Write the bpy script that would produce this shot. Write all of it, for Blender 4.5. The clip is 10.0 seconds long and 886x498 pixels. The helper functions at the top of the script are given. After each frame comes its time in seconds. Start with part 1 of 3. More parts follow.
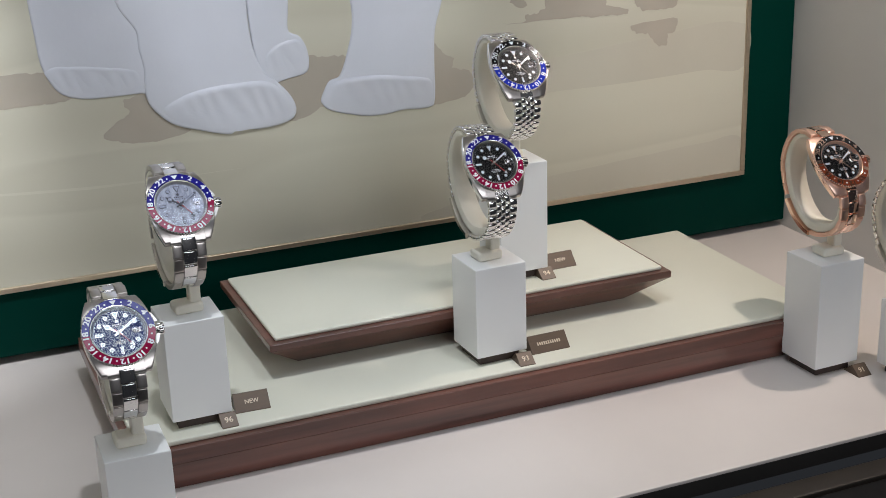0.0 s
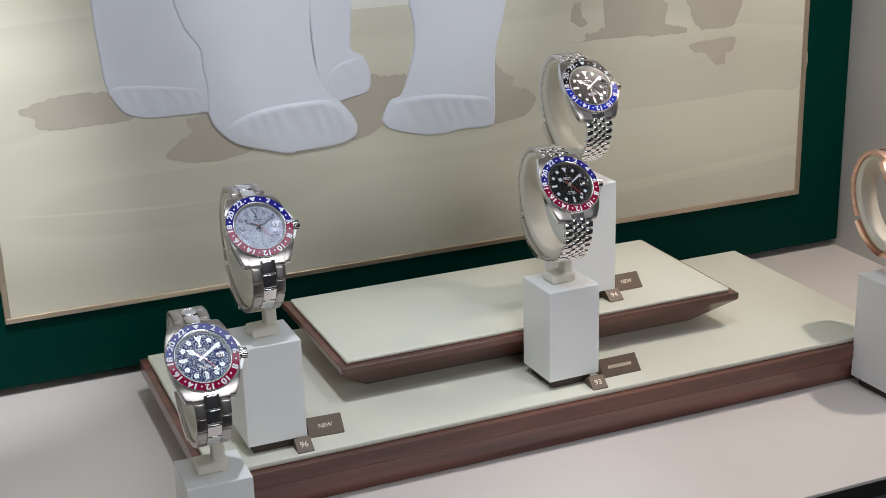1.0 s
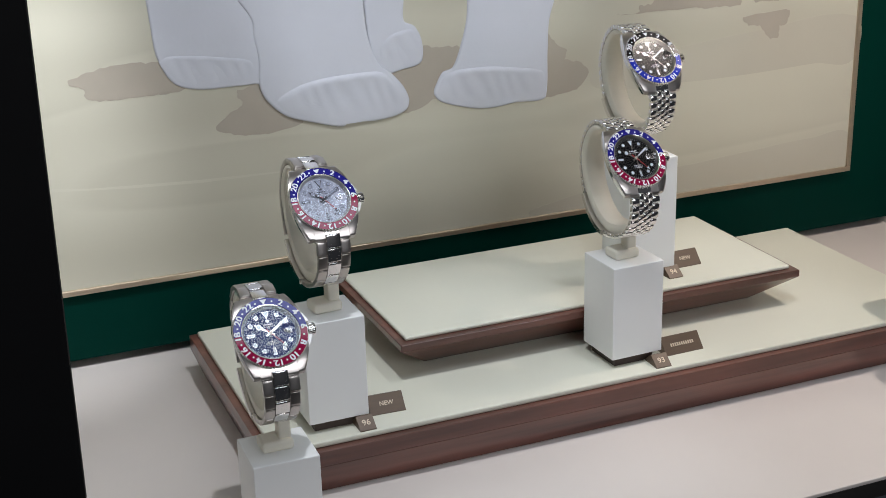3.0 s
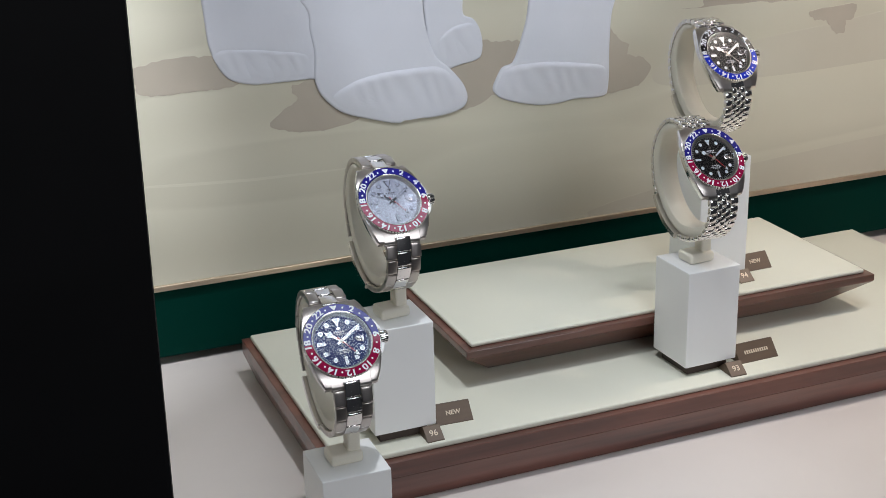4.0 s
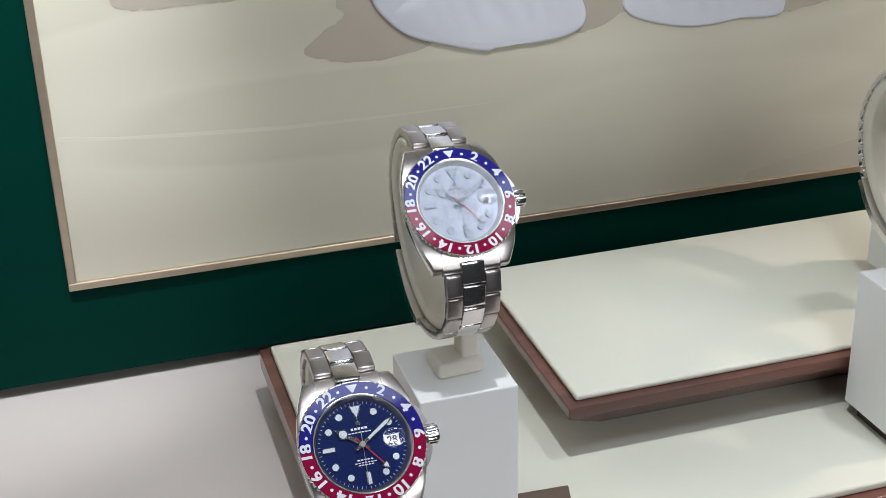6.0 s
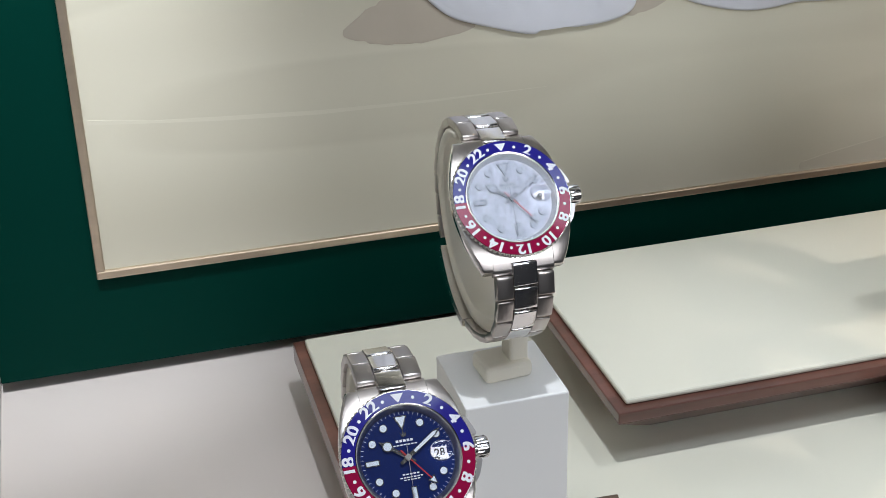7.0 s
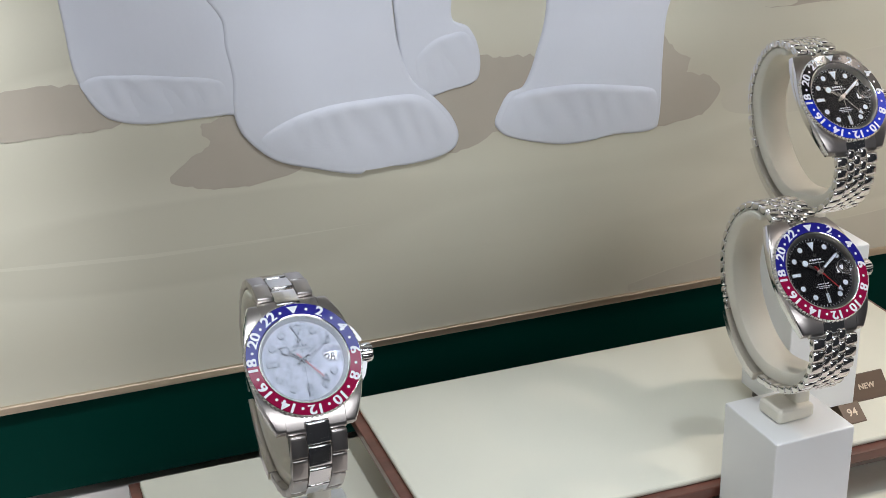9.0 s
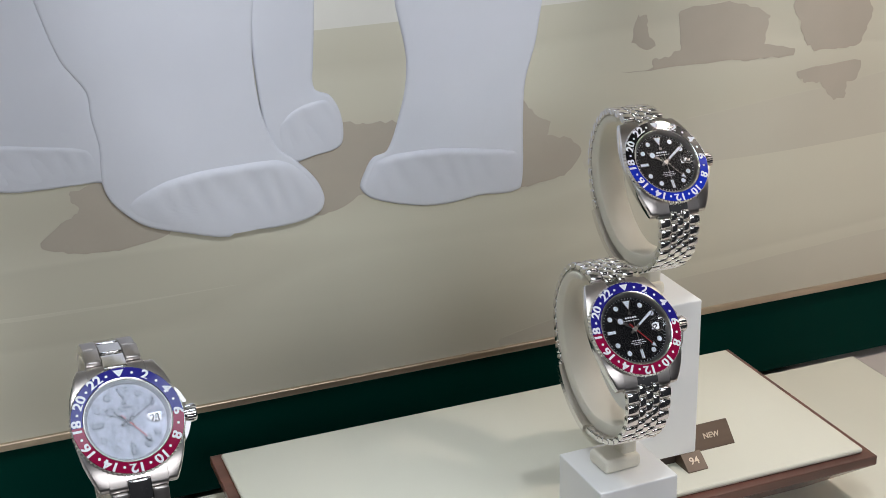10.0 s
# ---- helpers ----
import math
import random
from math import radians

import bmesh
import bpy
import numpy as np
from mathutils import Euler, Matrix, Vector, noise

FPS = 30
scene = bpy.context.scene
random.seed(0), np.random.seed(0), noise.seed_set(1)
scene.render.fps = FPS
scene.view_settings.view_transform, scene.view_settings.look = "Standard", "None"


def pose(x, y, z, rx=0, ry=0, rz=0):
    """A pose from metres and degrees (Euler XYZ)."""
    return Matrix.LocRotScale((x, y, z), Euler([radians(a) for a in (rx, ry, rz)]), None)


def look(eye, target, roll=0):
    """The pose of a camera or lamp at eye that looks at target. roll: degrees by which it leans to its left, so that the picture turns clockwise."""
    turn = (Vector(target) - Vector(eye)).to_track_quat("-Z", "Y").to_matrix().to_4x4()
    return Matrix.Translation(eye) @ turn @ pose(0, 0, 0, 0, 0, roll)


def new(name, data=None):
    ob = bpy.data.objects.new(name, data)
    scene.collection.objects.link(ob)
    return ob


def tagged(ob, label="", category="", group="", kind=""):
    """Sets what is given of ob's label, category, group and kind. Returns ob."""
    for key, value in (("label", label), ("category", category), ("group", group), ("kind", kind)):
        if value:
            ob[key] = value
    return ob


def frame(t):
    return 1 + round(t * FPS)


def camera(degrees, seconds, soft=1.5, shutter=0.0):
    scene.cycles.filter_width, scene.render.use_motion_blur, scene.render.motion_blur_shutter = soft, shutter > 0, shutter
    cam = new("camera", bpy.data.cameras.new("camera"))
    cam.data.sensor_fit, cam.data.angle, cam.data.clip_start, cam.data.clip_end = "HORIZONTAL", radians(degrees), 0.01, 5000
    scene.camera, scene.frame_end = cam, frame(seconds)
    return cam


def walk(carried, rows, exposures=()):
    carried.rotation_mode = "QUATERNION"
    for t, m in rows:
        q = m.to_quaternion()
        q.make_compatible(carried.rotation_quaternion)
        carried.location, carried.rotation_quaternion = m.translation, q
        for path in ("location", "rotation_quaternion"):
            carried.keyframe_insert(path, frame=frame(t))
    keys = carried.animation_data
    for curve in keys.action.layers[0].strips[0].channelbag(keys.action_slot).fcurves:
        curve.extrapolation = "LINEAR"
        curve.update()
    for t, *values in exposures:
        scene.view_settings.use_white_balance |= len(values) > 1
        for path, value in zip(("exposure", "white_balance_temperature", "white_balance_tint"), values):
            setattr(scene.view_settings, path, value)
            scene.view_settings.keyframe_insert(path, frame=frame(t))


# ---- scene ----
cam = camera(35.84, 10.0, 0.65)
ROWS = [
    (0.0, (-0.0114, -0.0610, 0.3953), (0.1666, 0.3757, 0.2291), -1.89),
    (0.5, (-0.0307, -0.0471, 0.3972), (0.1488, 0.3900, 0.2340), -1.72),
    (1.0, (-0.0506, -0.0328, 0.3999), (0.1289, 0.4047, 0.2377), -1.73),
    (1.5, (-0.0707, -0.0149, 0.3927), (0.1088, 0.4208, 0.2256), -1.73),
    (2.0, (-0.0692, -0.0084, 0.3927), (0.1110, 0.4267, 0.2245), -1.63),
    (3.5, (-0.0889, 0.0067, 0.3913), (0.0883, 0.4425, 0.2219), -1.49),
    (4.0, (-0.0971, 0.0393, 0.3866), (0.0772, 0.4756, 0.2154), -1.43),
    (4.5, (-0.0666, 0.1064, 0.3667), (0.0860, 0.5463, 0.1846), -1.17),
    (5.0, (-0.0439, 0.1690, 0.3674), (0.0988, 0.6104, 0.1808), -1.42),
    (6.5, (0.0201, 0.3087, 0.3378), (0.1422, 0.7401, 0.1164), -1.53),
    (7.0, (0.0078, 0.3108, 0.3415), (0.1264, 0.7431, 0.1200), -1.42),
    (7.5, (-0.0074, 0.3150, 0.3410), (0.1090, 0.7467, 0.1172), -1.46),
    (8.0, (0.0020, 0.3097, 0.3500), (0.1219, 0.7462, 0.1377), -1.45),
    (8.5, (0.0259, 0.3081, 0.3567), (0.1600, 0.7449, 0.1535), -1.39),
    (9.0, (0.0437, 0.2934, 0.3709), (0.1969, 0.7275, 0.1756), -1.45),
    (9.5, (0.0681, 0.2728, 0.3786), (0.2295, 0.7088, 0.1944), -1.73),
    (10.0, (0.0868, 0.2526, 0.3857), (0.2514, 0.6892, 0.2059), -1.69),
]
walk(cam, [(t, look(eye, target, roll)) for t, eye, target, roll in ROWS], ((0.0, -0.22), (2.0, -0.20), (3.5, -0.20), (4.5, -0.05), (6.5, 0.05), (8.0, 0.08), (10.0, -0.18)))

# ---- world and light ----
world = bpy.data.worlds.new("shop_light")
scene.world = world
world.use_nodes = True
world.node_tree.nodes["Background"].inputs[0].default_value = (0.72, 0.78, 0.9, 1)
world.node_tree.nodes["Background"].inputs[1].default_value = 0.03


def lamp(name, kind, power, colour, m, size=0.02, spread=None, blend=0.5):
    data = bpy.data.lights.new(name, kind)
    data.energy, data.color = power, colour
    if kind == "SPOT":
        data.shadow_soft_size, data.spot_size, data.spot_blend = size, radians(spread), blend
    elif kind == "AREA":
        data.shape, data.size, data.size_y = "RECTANGLE", size[0], size[1]
    ob = new(name, data)
    ob.matrix_world = m
    return ob


COOL, WARM = (0.885, 0.93, 1.0), (1.0, 0.88, 0.80)
# downlights in the ceiling
for lx, ly, power, colour, spread in ((0.135, 0.590, 6.0, COOL, 48), (0.335, 0.590, 3.0, COOL, 42), (0.47, 0.590, 0.9, COOL, 42), (0.672, 0.650, 8.0, WARM, 84)):
    lamp("ceiling_spot", "SPOT", power, colour, look((lx, ly, 0.64), (lx, 0.665, 0.0)), 0.009, spread, 0.7)
# washers for the picture
for lx, ly, tx, tz, spread, power in ((-0.030, 0.61, -0.060, 0.19, 36, 17.5), (0.13, 0.52, 0.12, 0.30, 44, 3.0), (0.28, 0.52, 0.28, 0.322, 34, 5.0), (0.44, 0.52, 0.44, 0.322, 34, 2.6), (0.61, 0.52, 0.61, 0.31, 36, 3.0)):
    lamp("picture_spot", "SPOT", power, COOL, look((lx, ly, 0.64), (tx, 0.89, tz)), 0.012, spread, 0.85 if lx < 0.2 else 0.5)
lamp("front_strip", "AREA", 0.95, (0.76, 0.87, 1.0), look((0.22, 0.440, 0.645), (0.22, 0.49, 0.05)), (0.55, 0.14))
# unseen fill lamp added in front of the window to brighten the plinth fronts
lamp("front_fill_lamp", "AREA", 9.0, (0.92, 0.94, 1.0), look((0.52, -1.0, 0.80), (0.32, 0.68, 0.08)), (1.2, 0.4))

# ---- materials ----


def mat(name, colour, rough=0.5, metal=0.0, noise_scale=0.0, noise_amount=0.0, bump=0.0, bump_scale=400.0, coat=0.0, spec=0.5, stretch=(1, 1, 1), clear=0.0):
    m = bpy.data.materials.new(name)
    m.use_nodes = True
    nt = m.node_tree
    bsdf = nt.nodes["Principled BSDF"]
    bsdf.inputs["Base Color"].default_value = (*colour, 1)
    bsdf.inputs["Roughness"].default_value = rough
    bsdf.inputs["Metallic"].default_value = metal
    bsdf.inputs["Coat Weight"].default_value = coat
    bsdf.inputs["Specular IOR Level"].default_value = spec
    bsdf.inputs["Transmission Weight"].default_value = clear
    coord = nt.nodes.new("ShaderNodeTexCoord")
    mapping = nt.nodes.new("ShaderNodeMapping")
    mapping.inputs["Scale"].default_value = stretch
    nt.links.new(coord.outputs["Object"], mapping.inputs["Vector"])
    if noise_amount:
        tex = nt.nodes.new("ShaderNodeTexNoise")
        tex.inputs["Scale"].default_value, tex.inputs["Detail"].default_value = noise_scale, 6
        nt.links.new(mapping.outputs[0], tex.inputs["Vector"])
        ramp = nt.nodes.new("ShaderNodeMapRange")
        ramp.inputs[1].default_value, ramp.inputs[2].default_value = 0.3, 0.7
        ramp.inputs[3].default_value, ramp.inputs[4].default_value = 1 - noise_amount, 1 + noise_amount
        nt.links.new(tex.outputs["Fac"], ramp.inputs[0])
        mix = nt.nodes.new("ShaderNodeVectorMath")
        mix.operation = "SCALE"
        mix.inputs[0].default_value = colour
        nt.links.new(ramp.outputs[0], mix.inputs["Scale"])
        nt.links.new(mix.outputs[0], bsdf.inputs["Base Color"])
    if bump:
        fine = nt.nodes.new("ShaderNodeTexNoise")
        fine.inputs["Scale"].default_value, fine.inputs["Detail"].default_value = bump_scale, 4
        nt.links.new(mapping.outputs[0], fine.inputs["Vector"])
        bumper = nt.nodes.new("ShaderNodeBump")
        bumper.inputs["Strength"].default_value, bumper.inputs["Distance"].default_value = bump, 0.0004
        nt.links.new(fine.outputs["Fac"], bumper.inputs["Height"])
        nt.links.new(bumper.outputs[0], bsdf.inputs["Normal"])
    return m


FLOOR = mat("warm_white_lacquer", (0.66, 0.60, 0.555), 0.5, 0, 9, 0.03, 0.05, 900)
WALL = mat("side_wall_paint", (0.62, 0.60, 0.57), 0.6, 0, 9, 0.03, 0.08, 700)
CREAM = mat("cream_leather", (0.70, 0.69, 0.58), 0.33, 0, 14, 0.02, 0.12, 2600)
WOOD = mat("walnut_veneer", (0.135, 0.050, 0.035), 0.30, 0, 60, 0.5, 0.15, 500, 0.4, stretch=(0.12, 1.0, 1.6))
GREEN = mat("green_lacquer", (0.0, 0.027, 0.019), 0.45, 0, 8, 0.05, 0.04, 800, spec=0.05)
GOLD = mat("champagne_metal_trim", (0.56, 0.46, 0.345), 0.34, 0.85, 200, 0.06, 0.1, 600, stretch=(0.1, 1, 1))
BLACK = mat("black_powder_coat", (0.004, 0.004, 0.0045), 0.6, 0, 30, 0.2, 0.05, 900, spec=0.15)
DARK = mat("dark_grey_sill", (0.035, 0.033, 0.031), 0.4, 0.3, 30, 0.1, 0.05, 900)
RAIL = mat("brown_anodised_rail", (0.030, 0.024, 0.019), 0.45, 0.4, 30, 0.15, 0.05, 900)
CEILING = mat("grey_ceiling_paint", (0.24, 0.235, 0.23), 0.6, 0, 12, 0.03, 0.05, 900)
WHITE = mat("white_plinth_lacquer", (0.88, 0.88, 0.86), 0.42, 0, 12, 0.015, 0.05, 1200)
FOOT = mat("dark_brown_base", (0.05, 0.032, 0.025), 0.5, 0, 30, 0.15)
RELIEF = mat("white_plaster", (0.62, 0.63, 0.68), 0.55, 0, 30, 0.02, 0.15, 300)
TAG = mat("bronze_tag", (0.115, 0.076, 0.050), 0.45, 0.15, 300, 0.08, 0.1, 900, stretch=(0.2, 1, 1))
INK = mat("gold_ink", (0.62, 0.52, 0.40), 0.5, 0.2)
PALE = mat("pale_print", (0.68, 0.66, 0.60), 0.6, 0, 20, 0.03)
DUNE = mat("dune_print", (0.525, 0.490, 0.395), 0.55, 0, 12, 0.03)
STREAK = mat("light_dune_print", (0.600, 0.570, 0.462), 0.55, 0, 12, 0.03)
TAUPE = mat("taupe_print", (0.42, 0.37, 0.30), 0.6, 0, 20, 0.06)

# ---- mesh helpers ----


def soften(bm, angle=34.0):
    """Smooth faces, with hard edges left where the surface bends sharply."""
    bm.normal_update()
    for f in bm.faces:
        f.smooth = True
    for e in bm.edges:
        e.smooth = e.calc_face_angle(3.0) < radians(angle)
    return bm


def link_mesh(name, bm, material, parent=None, label="", smooth=False):
    me = bpy.data.meshes.new(name)
    bm.normal_update()
    bm.to_mesh(me)
    bm.free()
    me.materials.append(material)
    if smooth:
        for p in me.polygons:
            p.use_smooth = True
    ob = new(name, me)
    if parent:
        ob.parent = parent
    if label:
        ob["label"] = label
    return ob


def part(name, bm, material, parent, label="", smooth=False):
    return link_mesh(name, bm, material, parent, label, smooth)


def box(x0, x1, y0, y1, z0, z1, bevel=0.0, segments=2):
    bm = bmesh.new()
    bmesh.ops.create_cube(bm, size=1.0)
    for v in bm.verts:
        v.co = Vector(((x0 + x1) / 2 + v.co.x * (x1 - x0), (y0 + y1) / 2 + v.co.y * (y1 - y0), (z0 + z1) / 2 + v.co.z * (z1 - z0)))
    if bevel:
        bmesh.ops.bevel(bm, geom=list(bm.edges), offset=bevel, segments=segments, affect="EDGES", profile=0.5)
    return bm


def frustum(lower, upper, z0, z1, bevel=0.0):
    """A block with a rectangle (x0, x1, y0, y1) below and another above."""
    bm = bmesh.new()
    rings = []
    for (x0, x1, y0, y1), z in ((lower, z0), (upper, z1)):
        rings.append([bm.verts.new(c) for c in ((x0, y0, z), (x1, y0, z), (x1, y1, z), (x0, y1, z))])
    bm.faces.new(rings[0][::-1])
    bm.faces.new(rings[1])
    for i in range(4):
        bm.faces.new((rings[0][i], rings[0][(i + 1) % 4], rings[1][(i + 1) % 4], rings[1][i]))
    if bevel:
        bmesh.ops.bevel(bm, geom=list(bm.edges), offset=bevel, segments=2, affect="EDGES", profile=0.5)
    return bm


def empty(name, m, label, category, group=""):
    ob = new(name)
    ob.empty_display_size = 0.01
    ob.matrix_world = m
    return tagged(ob, label, category, group)


# ---- the showcase ----
XL, XR, YB, YF, TOP = -0.0485, 0.7058, 0.893, 0.5395, 0.66


def structure(name, bm, material, label, category):
    return tagged(link_mesh(name, bm, material), label, category, kind="structure")


structure("floor", box(XL - 0.02, XR + 0.3, YF, YB + 0.03, -0.0025, 0.0, 0.0006), FLOOR, "warm white lacquered floor of the showcase", "floor")
structure("wall_north", box(XL - 0.02, XR + 0.02, YB + 0.016, YB + 0.03, 0.0, TOP), BLACK, "black backing behind the green panel, standing in for shade at its foot", "wall")
structure("wall_west", box(XL - 0.02, XL, 0.4725, YB + 0.016, 0.0, TOP), WALL, "plain off-white side wall of the showcase", "wall")
structure("wall_east", box(XR, XR + 0.02, YF + 0.02, YB + 0.016, 0.0, TOP), WALL, "plain off-white side wall of the showcase", "wall")
structure("ceiling", box(XL - 0.02, XR + 0.3, 0.32, YB + 0.03, TOP, TOP + 0.02), CEILING, "grey showcase ceiling with lamps", "ceiling")
post = structure("window_frame_post", box(-0.6, 0.0, -0.016, 0.0, -0.53, TOP - 0.1, 0.002), BLACK, "wide black upright of the shop window frame", "window frame")
post.matrix_world = pose(-0.0385, 0.4345, 0.0, 0, 0.37, 0)
structure("window_sill_front", box(-0.6, 1.6, YF + 0.0004, YB + 0.03, -0.0130, -0.0025, 0.0003), DARK, "dark grey metal edge below the showcase floor", "sill")
structure("window_sill_rail", box(-0.6, 1.6, 0.5130, 0.5300, -0.4, -0.0125, 0.0010), RAIL, "dark brown anodised rail of the shop window", "sill")
structure("window_sill", box(-0.6, 1.6, 0.40, 0.5125, -0.4, -0.0150, 0.001), BLACK, "black lower rail of the shop window", "sill")

# Panel stops above the floor; the black wall below stands in for shade.
panel = tagged(link_mesh("backdrop_panel", box(XL + 0.001, XR - 0.001, YB, YB + 0.014, 0.0065, TOP - 0.002, 0.0006), GREEN), "deep green lacquered back panel of the showcase", "panel", kind="structure")

# framed picture
GX0, GX1, GZ0, GZ1 = 0.0024, 0.6588, 0.0549, 0.60
picture = empty("framed_picture", pose((GX0 + GX1) / 2, YB, GZ0), "large beige landscape picture in a thin champagne frame with plaster relief", "picture")
W = GX1 - GX0
BW = 0.0041


def frame_bar(a, b, c, d):
    return box(a, b, -0.004, 0.0, c, d, 0.0006)


for a, b, c, d in ((-W / 2, W / 2, 0, BW), (-W / 2, W / 2, GZ1 - GZ0 - BW, GZ1 - GZ0), (-W / 2, -W / 2 + BW, BW, GZ1 - GZ0 - BW), (W / 2 - BW, W / 2, BW, GZ1 - GZ0 - BW)):
    part("frame_bar", frame_bar(a, b, c, d), GOLD, picture)


def canvas_material():
    m = mat("beige_printed_board", (0.58, 0.53, 0.44), 0.5, 0, 6, 0.02, 0.05, 900)
    nt = m.node_tree
    bsdf = nt.nodes["Principled BSDF"]
    coord = nt.nodes.new("ShaderNodeTexCoord")
    mp = nt.nodes.new("ShaderNodeMapping")
    mp.inputs["Scale"].default_value = (1.1, 1, 8.0)
    nt.links.new(coord.outputs["Object"], mp.inputs["Vector"])
    tex = nt.nodes.new("ShaderNodeTexNoise")
    tex.inputs["Scale"].default_value, tex.inputs["Detail"].default_value, tex.inputs["Roughness"].default_value = 1.5, 1.2, 0.4
    nt.links.new(mp.outputs[0], tex.inputs["Vector"])
    ramp = nt.nodes.new("ShaderNodeValToRGB")
    ramp.color_ramp.elements[0].position, ramp.color_ramp.elements[0].color = 0.30, (0.49, 0.46, 0.36, 1)
    ramp.color_ramp.elements[1].position, ramp.color_ramp.elements[1].color = 0.68, (0.64, 0.61, 0.49, 1)
    mid = ramp.color_ramp.elements.new(0.5)
    mid.color = (0.58, 0.55, 0.44, 1)
    step = ramp.color_ramp.elements.new(0.515)
    step.color = (0.54, 0.51, 0.405, 1)
    nt.links.new(tex.outputs["Fac"], ramp.inputs[0])
    nt.links.new(ramp.outputs[0], bsdf.inputs["Base Color"])
    return m


CANVAS = canvas_material()
part("printed_board", box(-W / 2 + BW, W / 2 - BW, -0.0022, -0.0004, BW, GZ1 - GZ0 - BW), CANVAS, picture)

from mathutils.geometry import tessellate_polygon

# plaster relief and printed shapes on the picture


def smooth_outline(points, steps=6, tension=1.0):
    """A closed smooth curve through a few control points."""
    out, n = [], len(points)
    for i in range(n):
        p0, p1, p2, p3 = (Vector(points[(i + k - 1) % n]) for k in range(4))
        for s in range(steps):
            t = s / steps
            reach = (p2 - p1).length
            m1 = (p2 - p0).normalized() * reach * 0.9 * tension
            m2 = (p3 - p1).normalized() * reach * 0.9 * tension
            out.append((2 * t ** 3 - 3 * t * t + 1) * p1 + (t ** 3 - 2 * t * t + t) * m1 + (3 * t * t - 2 * t ** 3) * p2 + (t ** 3 - t * t) * m2)
    return out


def inset(loop, d):
    n, out = len(loop), []
    area = sum(loop[i].x * loop[(i + 1) % n].y - loop[(i + 1) % n].x * loop[i].y for i in range(n))
    side = 1 if area > 0 else -1
    for i in range(n):
        t = (loop[(i + 1) % n] - loop[i - 1]).normalized()
        out.append(loop[i] + Vector((-t.y, t.x)) * d * side)
    return out


def slab(points, base, rings, tension=1.0):
    """A rounded slab that stands out from the board: rings of (inset, height), steps out towards the viewer."""
    bm = bmesh.new()
    loop = smooth_outline(points, 6, tension)
    if 0 < tension < 1:
        loop = [p + 0.0016 * Vector((noise.noise(Vector((p.x * 330, p.y * 330, 1))), noise.noise(Vector((p.x * 330, p.y * 330, 9))))) for p in loop]
    rows = []
    for d, h in [(0, 0)] + rings:
        rows.append([bm.verts.new((p.x - (GX0 + GX1) / 2, -base - h, p.y - GZ0)) for p in inset(loop, d)])
    n = len(loop)
    for a, b in zip(rows, rows[1:]):
        for i in range(n):
            bm.faces.new((a[i], a[(i + 1) % n], b[(i + 1) % n], b[i]))
    for tri in tessellate_polygon([[Vector((v.co.x, v.co.z, 0)) for v in rows[-1]]]):
        bm.faces.new([rows[-1][k] for k in tri])
    bmesh.ops.recalc_face_normals(bm, faces=list(bm.faces))
    return bm


ROUND = [(0.0001, 0.0006), (0.0004, 0.0011), (0.0010, 0.0015), (0.0018, 0.0017)]


def pad(points, base, high):
    """A low soft cushion on a limb, with a ridge along its upper edge that fades out downwards."""
    bm = bmesh.new()
    loop = smooth_outline(points)
    mid = sum(loop, Vector((0, 0))) / len(loop)
    low, top = min(p.y for p in loop), max(p.y for p in loop)
    rows = []
    knots = ((1.0, -0.2), (0.95, 0.35), (0.89, 0.75), (0.82, 0.97), (0.74, 1.0), (0.62, 0.86), (0.46, 0.7), (0.28, 0.6), (0.03, 0.55))
    fs = [1.0, 0.97, 0.95, 0.92] + [0.89 - 0.045 * i for i in range(20)]
    for f in fs:
        h = float(np.interp(-f, [-k[0] for k in knots], [k[1] for k in knots]))
        row = []
        for p in loop:
            q = mid + (p - mid) * f
            k = max(0.0, min(1.0, (q.y - low) / (top - low)))
            k = k * k * (3 - 2 * k)
            ripple = 0.0003 * math.sin(q.x * 560 + q.y * 240 + 1.5 * math.sin(q.x * 130)) * min(1.0, (1 - f) * 3) * min(1.0, 2.5 * k)
            row.append(bm.verts.new((q.x - (GX0 + GX1) / 2, -base - h * high * (0.06 + 0.94 * k) - ripple, q.y - GZ0)))
        rows.append(row)
    n = len(loop)
    for a, b in zip(rows, rows[1:]):
        for i in range(n):
            bm.faces.new((a[i], a[(i + 1) % n], b[(i + 1) % n], b[i]))
    bm.faces.new(rows[-1])
    bmesh.ops.recalc_face_normals(bm, faces=list(bm.faces))
    return bm


BOARD = 0.0022
shapes = (
    ((0.086, 0.4), (0.0837, 0.2576), (0.0854, 0.231), (0.0869, 0.2136), (0.0919, 0.1995), (0.0991, 0.1908), (0.1131, 0.1863), (0.1323, 0.1856), (0.1519, 0.1857), (0.165, 0.185), (0.165, 0.25), (0.14, 0.4)),
    ((0.232, 0.4), (0.232, 0.25), (0.236, 0.2), (0.2443, 0.1829), (0.2604, 0.1844), (0.2733, 0.1874), (0.2758, 0.1956), (0.2741, 0.2066), (0.2696, 0.2144), (0.262, 0.2187), (0.2623, 0.2323), (0.2635, 0.2469), (0.27, 0.4)),
)
for pts in shapes:
    part("plaster_limb", slab(pts, BOARD, ROUND), RELIEF, picture, "white plaster relief limb", True)
